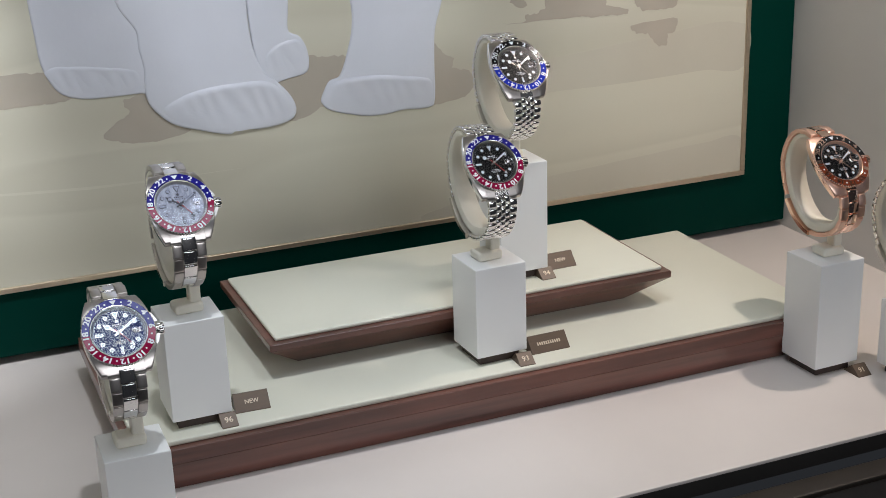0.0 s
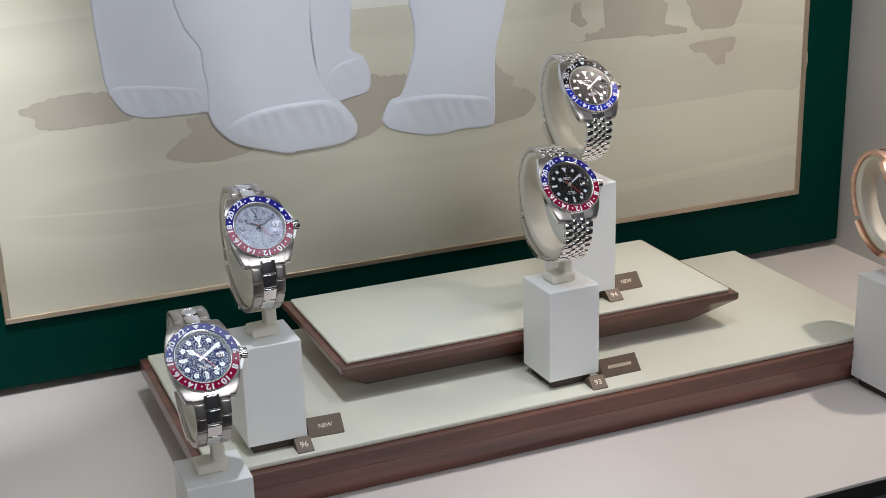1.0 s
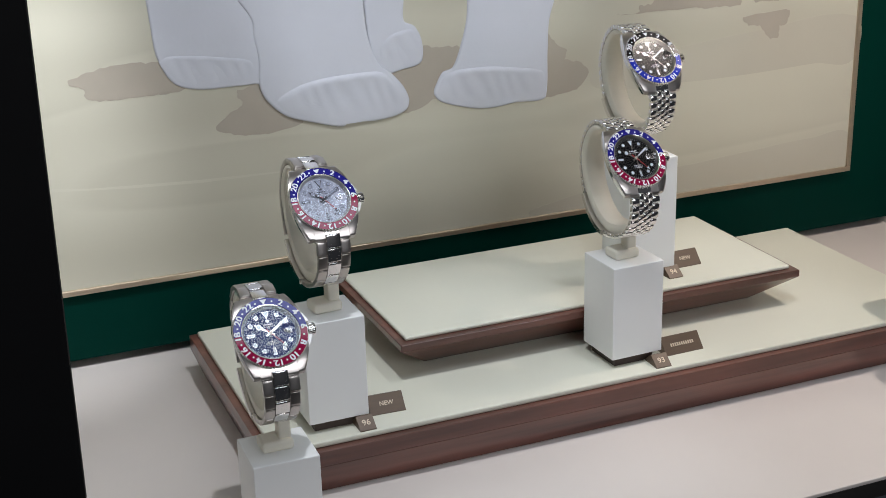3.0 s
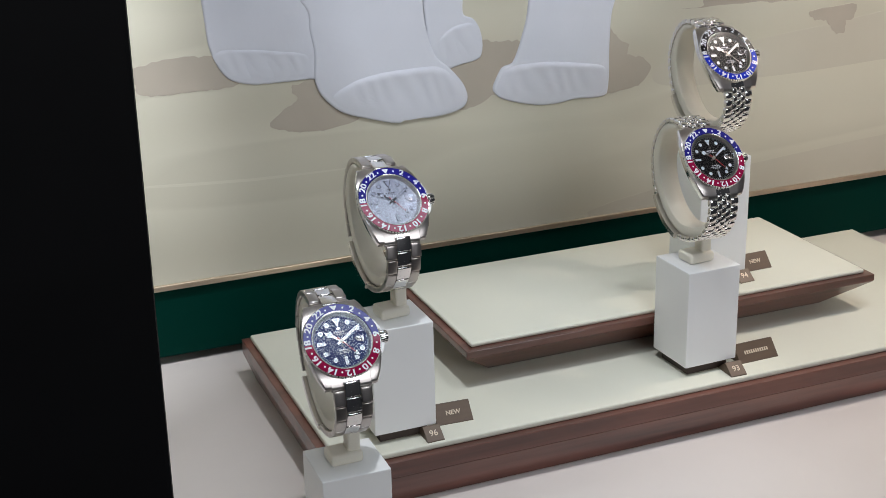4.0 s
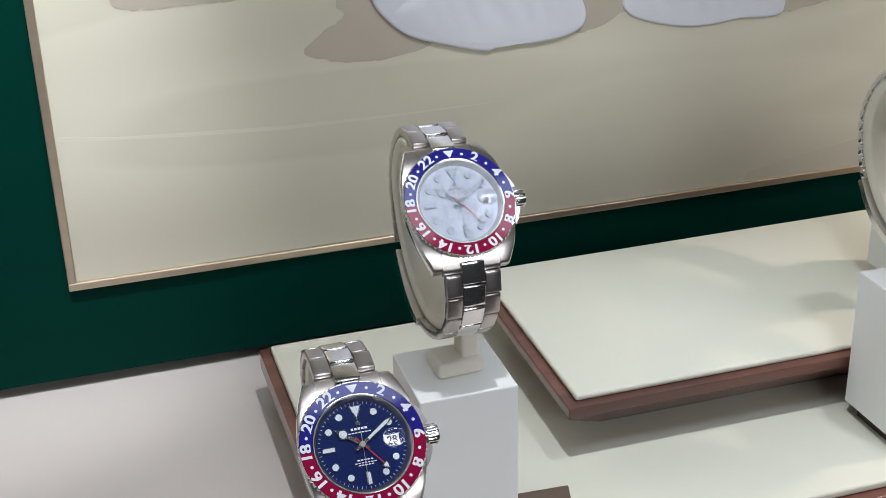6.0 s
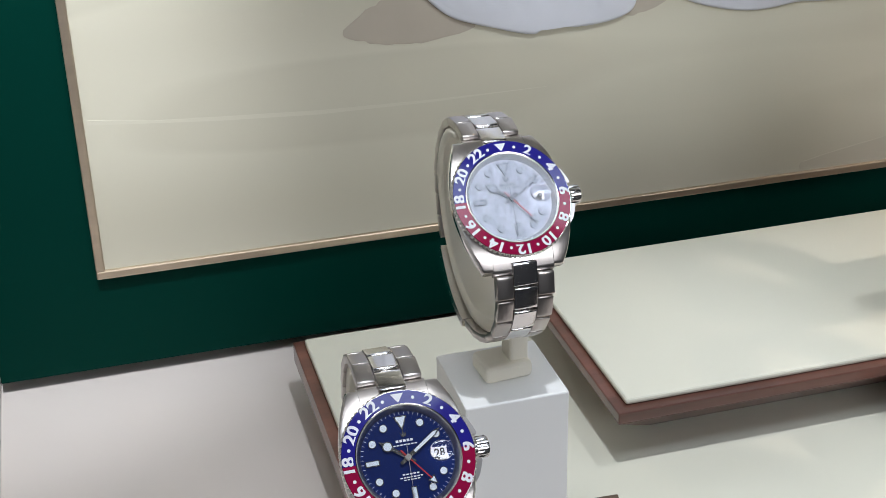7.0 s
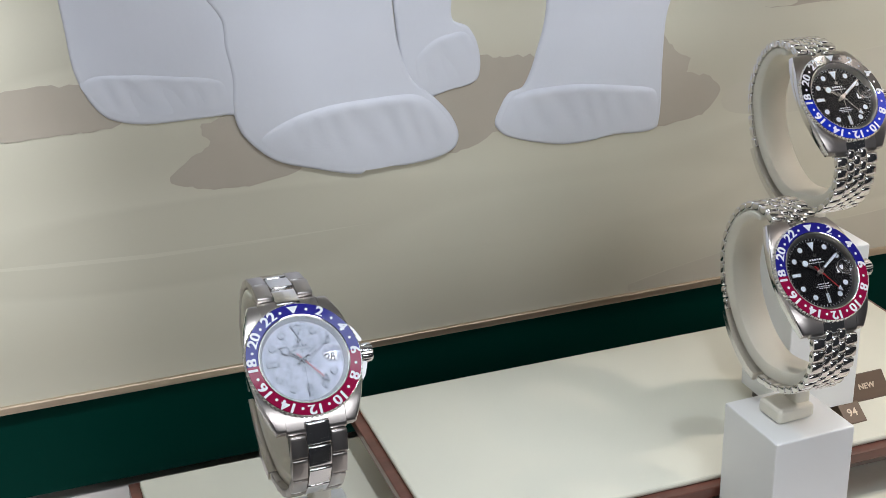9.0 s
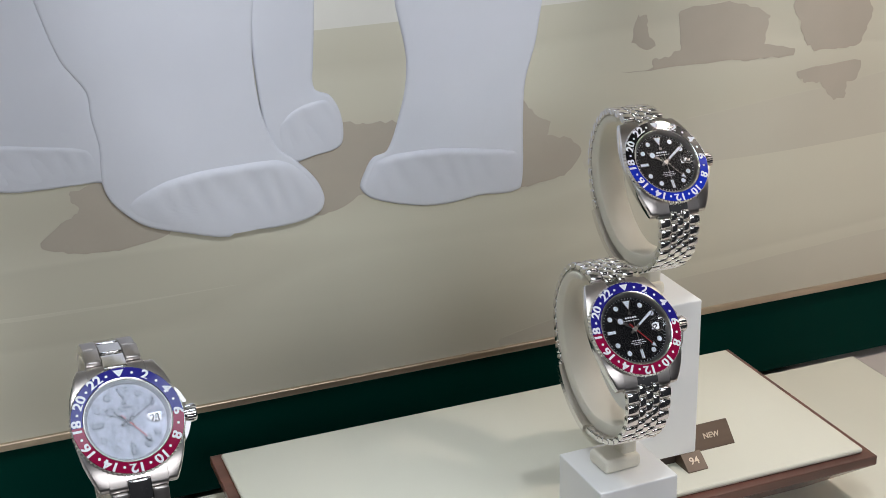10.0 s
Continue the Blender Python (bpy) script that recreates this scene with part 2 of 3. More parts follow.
lead = ((0.105, 0.4), (0.1344, 0.2748), (0.1426, 0.2461), (0.1525, 0.2299), (0.1532, 0.2177), (0.1554, 0.2036), (0.1549, 0.1856), (0.1587, 0.1745), (0.1721, 0.1614), (0.1921, 0.1541), (0.2128, 0.1487), (0.2185, 0.1514), (0.2346, 0.15), (0.2509, 0.1514), (0.261, 0.1553), (0.2635, 0.1622), (0.2596, 0.1724), (0.2501, 0.1835), (0.2406, 0.1921), (0.2341, 0.2116), (0.232, 0.2384), (0.2344, 0.2653), (0.243, 0.4))
part("plaster_limb", slab(lead, BOARD + 0.0012, ROUND), RELIEF, picture, "white plaster relief limb", True)
right = ((0.295, 0.4), (0.3055, 0.2586), (0.3103, 0.2312), (0.3097, 0.2154), (0.3061, 0.2012), (0.2983, 0.1819), (0.2905, 0.1791), (0.286, 0.1725), (0.2831, 0.1638), (0.2904, 0.1566), (0.3165, 0.1492), (0.3324, 0.1484), (0.3485, 0.1501), (0.3665, 0.1493), (0.3732, 0.1521), (0.3744, 0.1864), (0.3758, 0.2091), (0.3827, 0.2337), (0.398, 0.4))
part("plaster_limb", slab(right, BOARD, ROUND), RELIEF, picture, "white plaster relief limb", True)
paws = (
    (((0.165, 0.1707), (0.1923, 0.1559), (0.213, 0.1508), (0.2347, 0.1515), (0.251, 0.1532), (0.2599, 0.1573), (0.262, 0.163), (0.2581, 0.1714), (0.2491, 0.1816), (0.2402, 0.1858), (0.2202, 0.1862), (0.1978, 0.1851), (0.1782, 0.1807)), 0.0012, 0.0017),
    (((0.2846, 0.1639), (0.2913, 0.1574), (0.3166, 0.1505), (0.3324, 0.1496), (0.3486, 0.1513), (0.3649, 0.1508), (0.3719, 0.1529), (0.3729, 0.1664), (0.37, 0.1721), (0.3522, 0.1761), (0.3269, 0.1798), (0.3068, 0.1802), (0.2991, 0.1797), (0.2911, 0.1772), (0.2871, 0.1714)), 0.0, 0.0019),
    (((0.0893, 0.2091), (0.0948, 0.1983), (0.1015, 0.1917), (0.1133, 0.1879), (0.1325, 0.1872), (0.1521, 0.1877), (0.1538, 0.1963), (0.1498, 0.2028), (0.1308, 0.2068), (0.1083, 0.2101)), 0.0, 0.0008),
    (((0.2428, 0.2019), (0.2434, 0.1912), (0.2502, 0.1841), (0.2605, 0.1853), (0.2718, 0.1879), (0.2746, 0.1958), (0.2728, 0.2053), (0.268, 0.2123), (0.2607, 0.2126), (0.2505, 0.2096)), 0.0, 0.0009),
)
for pts, lift, high in paws:
    part("plaster_paw", pad(pts, BOARD + lift + 0.0016, high), RELIEF, picture, "white plaster paw", True)

FLAT = [(0.0, 0.00022)]
THIN = [(0.0, 0.00010)]
dunes = (
    (((0.654, 0.0888), (0.620, 0.0886), (0.592, 0.0874), (0.565, 0.0855), (0.538, 0.0840), (0.506, 0.0817), (0.475, 0.0803), (0.42, 0.074), (0.36, 0.064), (0.36, 0.0600), (0.654, 0.0600)), "DUNE"),
    (((0.654, 0.1500), (0.617, 0.1509), (0.585, 0.1498), (0.553, 0.1489), (0.521, 0.1486), (0.486, 0.1490), (0.44, 0.1495), (0.41, 0.160), (0.44, 0.172), (0.50, 0.178), (0.56, 0.183), (0.654, 0.186)), "DUNE"),
    (((0.008, 0.1316), (0.035, 0.1280), (0.064, 0.1262), (0.110, 0.1236), (0.164, 0.1222), (0.22, 0.1220), (0.164, 0.1211), (0.110, 0.1216), (0.064, 0.1243), (0.008, 0.1292)), "LIGHT"),
)
for pts, shade in dunes:
    part("printed_dune", slab(pts, BOARD, THIN, 1.0 if shade == "DUNE" else 0.0), DUNE if shade == "DUNE" else STREAK, picture, "softly printed dune band")
prints = (
    ((0.1563, 0.1862), (0.1387, 0.1817), (0.1412, 0.1771), (0.1426, 0.1712), (0.1344, 0.1682), (0.1226, 0.158), (0.1376, 0.1518), (0.1562, 0.1501), (0.1842, 0.1544), (0.1852, 0.1646)),
    ((0.2498, 0.1922), (0.2738, 0.2002), (0.2858, 0.1972), (0.3038, 0.1962), (0.3108, 0.1832), (0.3008, 0.1642), (0.2848, 0.1602), (0.2628, 0.1522), (0.2458, 0.1592)),
    ((0.3744, 0.1982), (0.3825, 0.1895), (0.3908, 0.1854), (0.3891, 0.1778), (0.4026, 0.1744), (0.4094, 0.1656), (0.3993, 0.1541), (0.3774, 0.1509), (0.3707, 0.1503)),
    ((0.4326, 0.2067), (0.4515, 0.2076), (0.4514, 0.212), (0.4601, 0.2123), (0.4687, 0.2167), (0.4679, 0.2368), (0.4977, 0.2385), (0.5178, 0.2335), (0.5243, 0.2281), (0.5227, 0.214), (0.5437, 0.2063), (0.5196, 0.2051), (0.5076, 0.2039), (0.5049, 0.2061), (0.4673, 0.2065)),
    ((0.5446, 0.1945), (0.5887, 0.1968), (0.5859, 0.1858), (0.5801, 0.1844), (0.579, 0.1759), (0.5712, 0.1758), (0.5639, 0.1834), (0.5605, 0.1871), (0.5509, 0.1879)),
    ((0.0284, 0.2006), (0.0366, 0.2033), (0.0551, 0.208), (0.077, 0.2086), (0.1026, 0.2039), (0.1049, 0.1883), (0.0858, 0.1856), (0.0598, 0.1856), (0.0435, 0.1861), (0.0385, 0.1897), (0.0383, 0.1942)),
    ((0.5398, 0.2329), (0.5443, 0.2229), (0.549, 0.2112), (0.557, 0.2055), (0.5743, 0.2053), (0.5858, 0.2064), (0.5908, 0.215), (0.5938, 0.2245), (0.5866, 0.238), (0.5447, 0.2419)),
    ((0.4414, 0.2363), (0.4391, 0.2229), (0.4478, 0.2174), (0.4529, 0.2199), (0.4485, 0.2265), (0.4469, 0.2364)),
)
for pts in prints:
    part("printed_patch", slab(pts, BOARD, FLAT, 0.45), TAUPE, picture, "taupe printed rock shape")
part("printed_patch", slab(((0.262, 0.2472), (0.28, 0.2472), (0.295, 0.2472), (0.312, 0.2472), (0.40, 0.2476), (0.43, 0.2482), (0.43, 0.33), (0.40, 0.40), (0.262, 0.40)), BOARD, [(0.0, 0.0001)], 0.0), PALE, picture, "pale printed sky area")


# ---- stepped trays ----


def tray(name, x0, x1, y0, y1, z_base, z_top, pad, wood_edge, slope, label):
    """Leather-topped walnut tray: a leather pad, an upright wooden rim and a sloping underside."""
    cx, cy = (x0 + x1) / 2, (y0 + y1) / 2
    a, b = (x1 - x0) / 2, (y1 - y0) / 2
    ob = empty(name, pose(cx, cy, z_base), label, "display tray", "stepped trays")
    h, over = z_top - z_base, 0.0047
    part("leather_pad", box(-a, a, -b, b, h - pad, h, 0.0012, 3), CREAM, ob, "cream leather pad")
    part("wooden_rim", box(-a - over, a + over, -b - over, b + over, h - pad - wood_edge, h - pad, 0.0005), WOOD, ob, "walnut rim")
    part("wooden_base", frustum((-a - over + slope, a + over - slope, -b - over + slope, b + over - slope), (-a - over, a + over, -b - over, b + over), 0.0003, h - pad - wood_edge, 0.0003), WOOD, ob, "sloping walnut underside")
    return ob


tray("lower_display_tray", 0.0887, 0.5655, 0.6587, 0.8465, 0.0, 0.0322, 0.0037, 0.0095, 0.0065, "wide walnut tray with a cream leather top on the floor")
tray("upper_display_tray", 0.1888, 0.4701, 0.7147, 0.8343, 0.0322, 0.0601, 0.0028, 0.0046, 0.024, "smaller walnut tray with a cream leather top on the lower tray")

# ---- plinths ----
PW = 0.0356


def plinth(x, y, z, height, turn, label):
    ob = empty("watch_plinth", pose(x, y, z, 0, 0, turn), label, "plinth", "watch plinths")
    h = PW / 2
    part("base", box(-h + 0.004, h - 0.004, -h + 0.004, h - 0.004, 0.0, 0.0062), FOOT, ob, "recessed dark brown base")
    part("block", box(-h, h, -h, h, 0.006, height, 0.0006), WHITE, ob)
    return ob


PLINTHS = {
    "97": (0.0817, 0.6248, 0.0, 0.0533, -1.0),
    "96": (0.1301, 0.6866, 0.0322, 0.0672, 0.0),
    "93": (0.3257, 0.6900, 0.0322, 0.0662, 1.7),
    "94": (0.3730, 0.7525, 0.0601, 0.0826, 0.0),
    "91": (0.5489, 0.6378, 0.0, 0.0800, 2.0),
    "92": (0.5953, 0.5953, 0.0, 0.0520, 0.0),
}
for key, (px, py, pz, ph, turn) in PLINTHS.items():
    plinth(px, py, pz, ph, turn, "white lacquered watch plinth on a recessed dark base")

# ---- signs and number tags ----


def text_mesh(text, height, depth, weight=0.0):
    """Letters as a mesh, centred, standing in the xy plane."""
    cu = bpy.data.curves.new("lettering", "FONT")
    cu.body, cu.size, cu.extrude, cu.offset = text, height * 1.38, depth, weight
    cu.align_x, cu.align_y, cu.resolution_u = "CENTER", "CENTER", 3
    ob = new("lettering", cu)
    me = bpy.data.meshes.new_from_object(ob.evaluated_get(bpy.context.evaluated_depsgraph_get()))
    bpy.data.objects.remove(ob)
    return me


def add_text(name, me, material, parent, m, label=""):
    if not me.materials:
        me.materials.append(material)
    ob = new(name, me)
    ob.parent = parent
    ob.matrix_basis = m
    if label:
        ob["label"] = label
    return ob


def prism(w, depth, h, ridge):
    """A small roof-shaped block, front edge at y 0, ridge at y ridge."""
    bm = bmesh.new()
    a = [bm.verts.new((-w / 2, y, z)) for y, z in ((0, 0), (0, 0.0006), (ridge, h), (ridge + 0.0008, h), (depth, 0.0006), (depth, 0))]
    b = [bm.verts.new((w / 2, v.co.y, v.co.z)) for v in a]
    bm.faces.new(a[::-1])
    bm.faces.new(b)
    for i in range(6):
        bm.faces.new((a[i], a[(i + 1) % 6], b[(i + 1) % 6], b[i]))
    bmesh.ops.recalc_face_normals(bm, faces=list(bm.faces))
    return bm


def tag(name, x, y, z, turn, w, depth, h, ridge, text, size, label, category):
    ob = empty(name, pose(x, y, z, 0, 0, turn), label, category, "price-free display tags")
    part("block", prism(w, depth, h, ridge), TAG, ob)
    slope = math.degrees(math.atan2(h - 0.0006, ridge))
    m = pose(0, ridge / 2, h / 2 + 0.0003, slope) @ Matrix.Translation((0, 0, 0.0001))
    if text:
        add_text("lettering", text_mesh(text, size, 0.0001, 0.00006), INK, ob, m, "gold lettering")
    else:
        for i in range(11):
            stroke = box(-0.0079 + i * 0.00158 - 0.0005, -0.0079 + i * 0.00158 + 0.0005, -0.0011, 0.0011, 0, 0.0001)
            part("lettering", stroke, INK, ob, "gold printed bar").matrix_basis = m
    return ob


tag("word_sign", 0.1622, 0.6760, 0.0322, -3, 0.0214, 0.016, 0.0092, 0.008, "NEW", 0.0027, "bronze sign block reading NEW on the lower tray", "sign")
tag("word_sign", 0.3625, 0.6744, 0.0322, 1, 0.0275, 0.016, 0.0096, 0.008, "", 0, "wide bronze sign block with one printed word", "sign")
tag("word_sign", 0.4069, 0.7432, 0.0601, 1, 0.0216, 0.016, 0.0092, 0.008, "NEW", 0.0027, "bronze sign block reading NEW on the upper tray", "sign")
tag("number_tag", 0.1443, 0.6602, 0.0322, 1, 0.0098, 0.0150, 0.0062, 0.0075, "96", 0.0037, "small bronze number tag reading 96", "tag")
tag("number_tag", 0.3390, 0.6607, 0.0322, -1, 0.0104, 0.0150, 0.0062, 0.0075, "93", 0.0037, "small bronze number tag reading 93", "tag")
tag("number_tag", 0.3884, 0.7276, 0.0601, 2, 0.0105, 0.0150, 0.0062, 0.0075, "94", 0.0037, "small bronze number tag reading 94", "tag")
tag("number_tag", 0.5640, 0.6075, 0.0, 1, 0.0105, 0.0150, 0.0062, 0.0075, "91", 0.0037, "small bronze number tag reading 91", "tag")

# ---- watches ----
STEEL = mat("brushed_steel", (0.50, 0.465, 0.44), 0.28, 1.0, 90, 0.06, 0.02, 900, stretch=(1, 0.06, 1))
POLISH = mat("polished_steel", (0.80, 0.78, 0.765), 0.15, 1.0)
ROSE = mat("brushed_rose_gold", (0.98, 0.66, 0.53), 0.30, 1.0, 90, 0.05, 0.02, 900, stretch=(1, 0.06, 1))
ROSE_POLISH = mat("polished_rose_gold", (0.98, 0.68, 0.55), 0.1, 1.0)
BLUE = mat("blue_ceramic", (0.018, 0.016, 0.20), 0.09, 0, 0, 0, spec=0.5)
NIGHT_BLUE = mat("bright_blue_ceramic", (0.012, 0.03, 0.42), 0.09, 0, 0, 0, spec=0.5)
RED = mat("red_ceramic", (0.26, 0.006, 0.045), 0.09, 0, 0, 0, spec=0.5)
JET = mat("black_ceramic", (0.006, 0.006, 0.007), 0.09, 0, 0, 0, spec=0.5)
BROWN = mat("brown_ceramic", (0.17, 0.036, 0.016), 0.09, 0, 0, 0, spec=0.5)
DIAL_BLUE = mat("midnight_blue_dial", (0.002, 0.011, 0.085), 0.45, spec=0.08)
DIAL_BLACK = mat("black_dial", (0.004, 0.004, 0.005), 0.4, spec=0.08)
PRINT = mat("white_print", (0.74, 0.75, 0.80), 0.5)
LUME = mat("white_lume", (0.62, 0.68, 0.76), 0.45)
GMT_RED = mat("red_hand_lacquer", (0.42, 0.008, 0.012), 0.35)
INK_BLACK = mat("black_print", (0.01, 0.01, 0.01), 0.5)
CUFF = mat("cream_suede", (0.84, 0.80, 0.68), 0.45, 0, 60, 0.02, 0.2, 1800)


def meteorite():
    m = mat("meteorite_dial", (0.40, 0.40, 0.46), 0.45, 0.0, spec=0.15)
    nt = m.node_tree
    bsdf = nt.nodes["Principled BSDF"]
    coord = nt.nodes.new("ShaderNodeTexCoord")
    mp = nt.nodes.new("ShaderNodeMapping")
    mp.inputs["Scale"].default_value = (900, 260, 1)
    mp.inputs["Rotation"].default_value = (0, 0, 0.9)
    nt.links.new(coord.outputs["Object"], mp.inputs["Vector"])
    vor = nt.nodes.new("ShaderNodeTexVoronoi")
    vor.inputs["Scale"].default_value = 1.0
    nt.links.new(mp.outputs[0], vor.inputs["Vector"])
    ramp = nt.nodes.new("ShaderNodeMix")
    ramp.data_type = "RGBA"
    ramp.inputs[6].default_value, ramp.inputs[7].default_value = (0.22, 0.235, 0.31, 1), (0.44, 0.465, 0.56, 1)
    nt.links.new(vor.outputs["Color"], ramp.inputs[0])
    nt.links.new(ramp.outputs[2], bsdf.inputs["Base Color"])
    return m


METEORITE = meteorite()
GREY_RIM = mat("grey_marker_metal", (0.035, 0.035, 0.05), 0.4, 0.3)


def clear_crystal():
    """Thin clear crystal: lets light straight through and mirrors a little of it on each face."""
    m = bpy.data.materials.new("sapphire_crystal")
    m.use_nodes = True
    nt = m.node_tree
    nt.nodes.remove(nt.nodes["Principled BSDF"])
    clear, gloss = nt.nodes.new("ShaderNodeBsdfTransparent"), nt.nodes.new("ShaderNodeBsdfGlossy")
    gloss.inputs["Roughness"].default_value = 0.12
    mix = nt.nodes.new("ShaderNodeMixShader")
    mix.inputs[0].default_value = 0.042
    nt.links.new(clear.outputs[0], mix.inputs[1])
    nt.links.new(gloss.outputs[0], mix.inputs[2])
    nt.links.new(mix.outputs[0], nt.nodes["Material Output"].inputs[0])
    return m


CRYSTAL = clear_crystal()
LENS = mat("magnifier_glass", (1, 1, 1), 0.0, 0, clear=1.0)
LENS.node_tree.nodes["Principled BSDF"].inputs["IOR"].default_value = 1.5
MM = 0.000976


def revolve(profile, segments=72, teeth=0, depth=0.0):
    """A closed ring from (radius, z) profile points in millimetres; the first points may be toothed."""
    bm = bmesh.new()
    rows = []
    for i in range(segments):
        a = 2 * math.pi * i / segments
        row = []
        for k, (r, z) in enumerate(profile):
            if teeth and r > 19.6:
                r -= depth * (0.5 - 0.5 * math.cos(a * teeth)) ** 3
            row.append(bm.verts.new((r * MM * math.cos(a), r * MM * math.sin(a), z * MM)))
        rows.append(row)
    n = len(profile)
    for i in range(segments):
        a, b = rows[i], rows[(i + 1) % segments]
        for k in range(n):
            bm.faces.new((a[k], b[k], b[(k + 1) % n], a[(k + 1) % n]))
    bmesh.ops.recalc_face_normals(bm, faces=list(bm.faces))
    return soften(bm)


def disc(r, z0, z1, segments=64, x=0.0, y=0.0, bevel=0.0):
    bm = bmesh.new()
    bmesh.ops.create_cone(bm, cap_ends=True, segments=segments, radius1=r * MM, radius2=(r - bevel) * MM, depth=(z1 - z0) * MM)
    bmesh.ops.translate(bm, verts=list(bm.verts), vec=(x * MM, y * MM, (z0 + z1) / 2 * MM))
    return soften(bm)


def flat(points, z0, z1, mirror=False):
    """A thin plate with an outline in millimetres."""
    bm = bmesh.new()
    low = [bm.verts.new((x * MM, y * MM, z0 * MM)) for x, y in points]
    high = [bm.verts.new((x * MM, y * MM, z1 * MM)) for x, y in points]
    bm.faces.new(low[::-1])
    bm.faces.new(high)
    n = len(points)
    for i in range(n):
        bm.faces.new((low[i], low[(i + 1) % n], high[(i + 1) % n], high[i]))
    bmesh.ops.recalc_face_normals(bm, faces=list(bm.faces))
    return bm


def half_ring(a0, a1, r0, r1, z0, z1, segments=48):
    """Part of a flat ring; angles clockwise from twelve o'clock in degrees."""
    pts = [(r1 * math.sin(radians(a0 + (a1 - a0) * i / segments)), r1 * math.cos(radians(a0 + (a1 - a0) * i / segments))) for i in range(segments + 1)]
    pts2 = [(r0 * math.sin(radians(a0 + (a1 - a0) * i / segments)), r0 * math.cos(radians(a0 + (a1 - a0) * i / segments))) for i in range(segments + 1)]
    bm = bmesh.new()
    rows = [[bm.verts.new((x * MM, y * MM, z * MM)) for x, y in some] for some, z in ((pts, z0), (pts, z1), (pts2, z1 + 0.25), (pts2, z0))]
    for i in range(segments):
        for k in range(4):
            a, b = rows[k], rows[(k + 1) % 4]
            bm.faces.new((a[i], a[i + 1], b[i + 1], b[i]))
    for i in (0, segments):
        bm.faces.new([r[i] for r in rows])
    bmesh.ops.recalc_face_normals(bm, faces=list(bm.faces))
    return soften(bm)


def turned(x, y, angle, z=0.0):
    return pose(x * MM, y * MM, z * MM, 0, 0, angle)


def case_top(y):
    """Height of the case's upper surface: level in the middle, bending down along the lugs."""
    return -2.0 - 0.0195 * max(0.0, abs(y) - 9.5) ** 2


def case_body():
    """Case with four lugs; the lugs bend down towards the bracelet."""
    bm = bmesh.new()
    ys = [-22.4, -22.1, -21.4, -20.5, -18.5, -16, -13, -11.9, -11.7, -10, -8, -6, -4, -2, 0, 2, 4, 6, 8, 10, 11.7, 11.9, 13, 16, 18.5, 20.5, 21.4, 22.1, 22.4]
    for side in (-1, 1):
        rows = []
        for y in ys:
            out = 19.3 - 5.6 * (abs(y) / 22.4) ** 2.0
            top = case_top(y) - (0.35 if abs(y) > 22.2 else 0.0)
            low = -6.4 - 0.0042 * y * y
            inner = math.sqrt(15.7 ** 2 - y * y) if abs(y) < 11.8 else 10.3
            prof = ((inner, top), (out - 0.9, top), (out - 0.35, top - 0.18), (out, top - 0.7), (out, min(-5.4, top - 1.2)), (out - 0.5, low), (inner, low))
            rows.append([bm.verts.new((side * x * MM, y * MM, z * MM)) for x, z in prof])
        n = len(rows[0])
        for a, b in zip(rows, rows[1:]):
            for k in range(n):
                bm.faces.new((a[k], a[(k + 1) % n], b[(k + 1) % n], b[k])).material_index = 1 if k in (2, 3, 4) else 0
        bm.faces.new(rows[0])
        bm.faces.new(rows[-1])
    middle = [[bm.verts.new((x * MM, y * MM, z * MM)) for x, y in ((-10.4, -17.5), (10.4, -17.5), (10.4, 17.5), (-10.4, 17.5))] for z in (-7.6, -3.4)]
    bm.faces.new(middle[0][::-1])
    bm.faces.new(middle[1])
    for i in range(4):
        bm.faces.new((middle[0][i], middle[0][(i + 1) % 4], middle[1][(i + 1) % 4], middle[1][i]))
    bmesh.ops.recalc_face_normals(bm, faces=list(bm.faces))
    return soften(bm)


def crown_body():
    bm = bmesh.new()
    n = 48
    rows = []
    for x, r, k in ((19.2, 2.6, 0), (20.8, 2.6, 0), (20.9, 3.3, 1), (24.0, 3.3, 1), (24.5, 2.9, 0), (24.7, 2.0, 0)):
        row = []
        for i in range(n):
            a = 2 * math.pi * i / n
            rr = r - (0.35 if k and i % 4 < 2 else 0)
            row.append(bm.verts.new((x * MM, rr * MM * math.cos(a), (-5.6 + rr * math.sin(a)) * MM)))
        rows.append(row)
    for a, b in zip(rows, rows[1:]):
        for i in range(n):
            bm.faces.new((a[i], a[(i + 1) % n], b[(i + 1) % n], b[i]))
    bm.faces.new(rows[0][::-1])
    bm.faces.new(rows[-1])
    bmesh.ops.recalc_face_normals(bm, faces=list(bm.faces))
    return soften(bm)


LOOP = ((23.2, -6.3), (29.5, -10.2), (35.8, -19), (36.2, -32), (29.5, -46.5), (16.5, -56), (1.5, -60), (-13, -59), (-25, -53.0), (-33, -42), (-37, -29), (-35.2, -18), (-29, -10.2), (-23.2, -6.3))


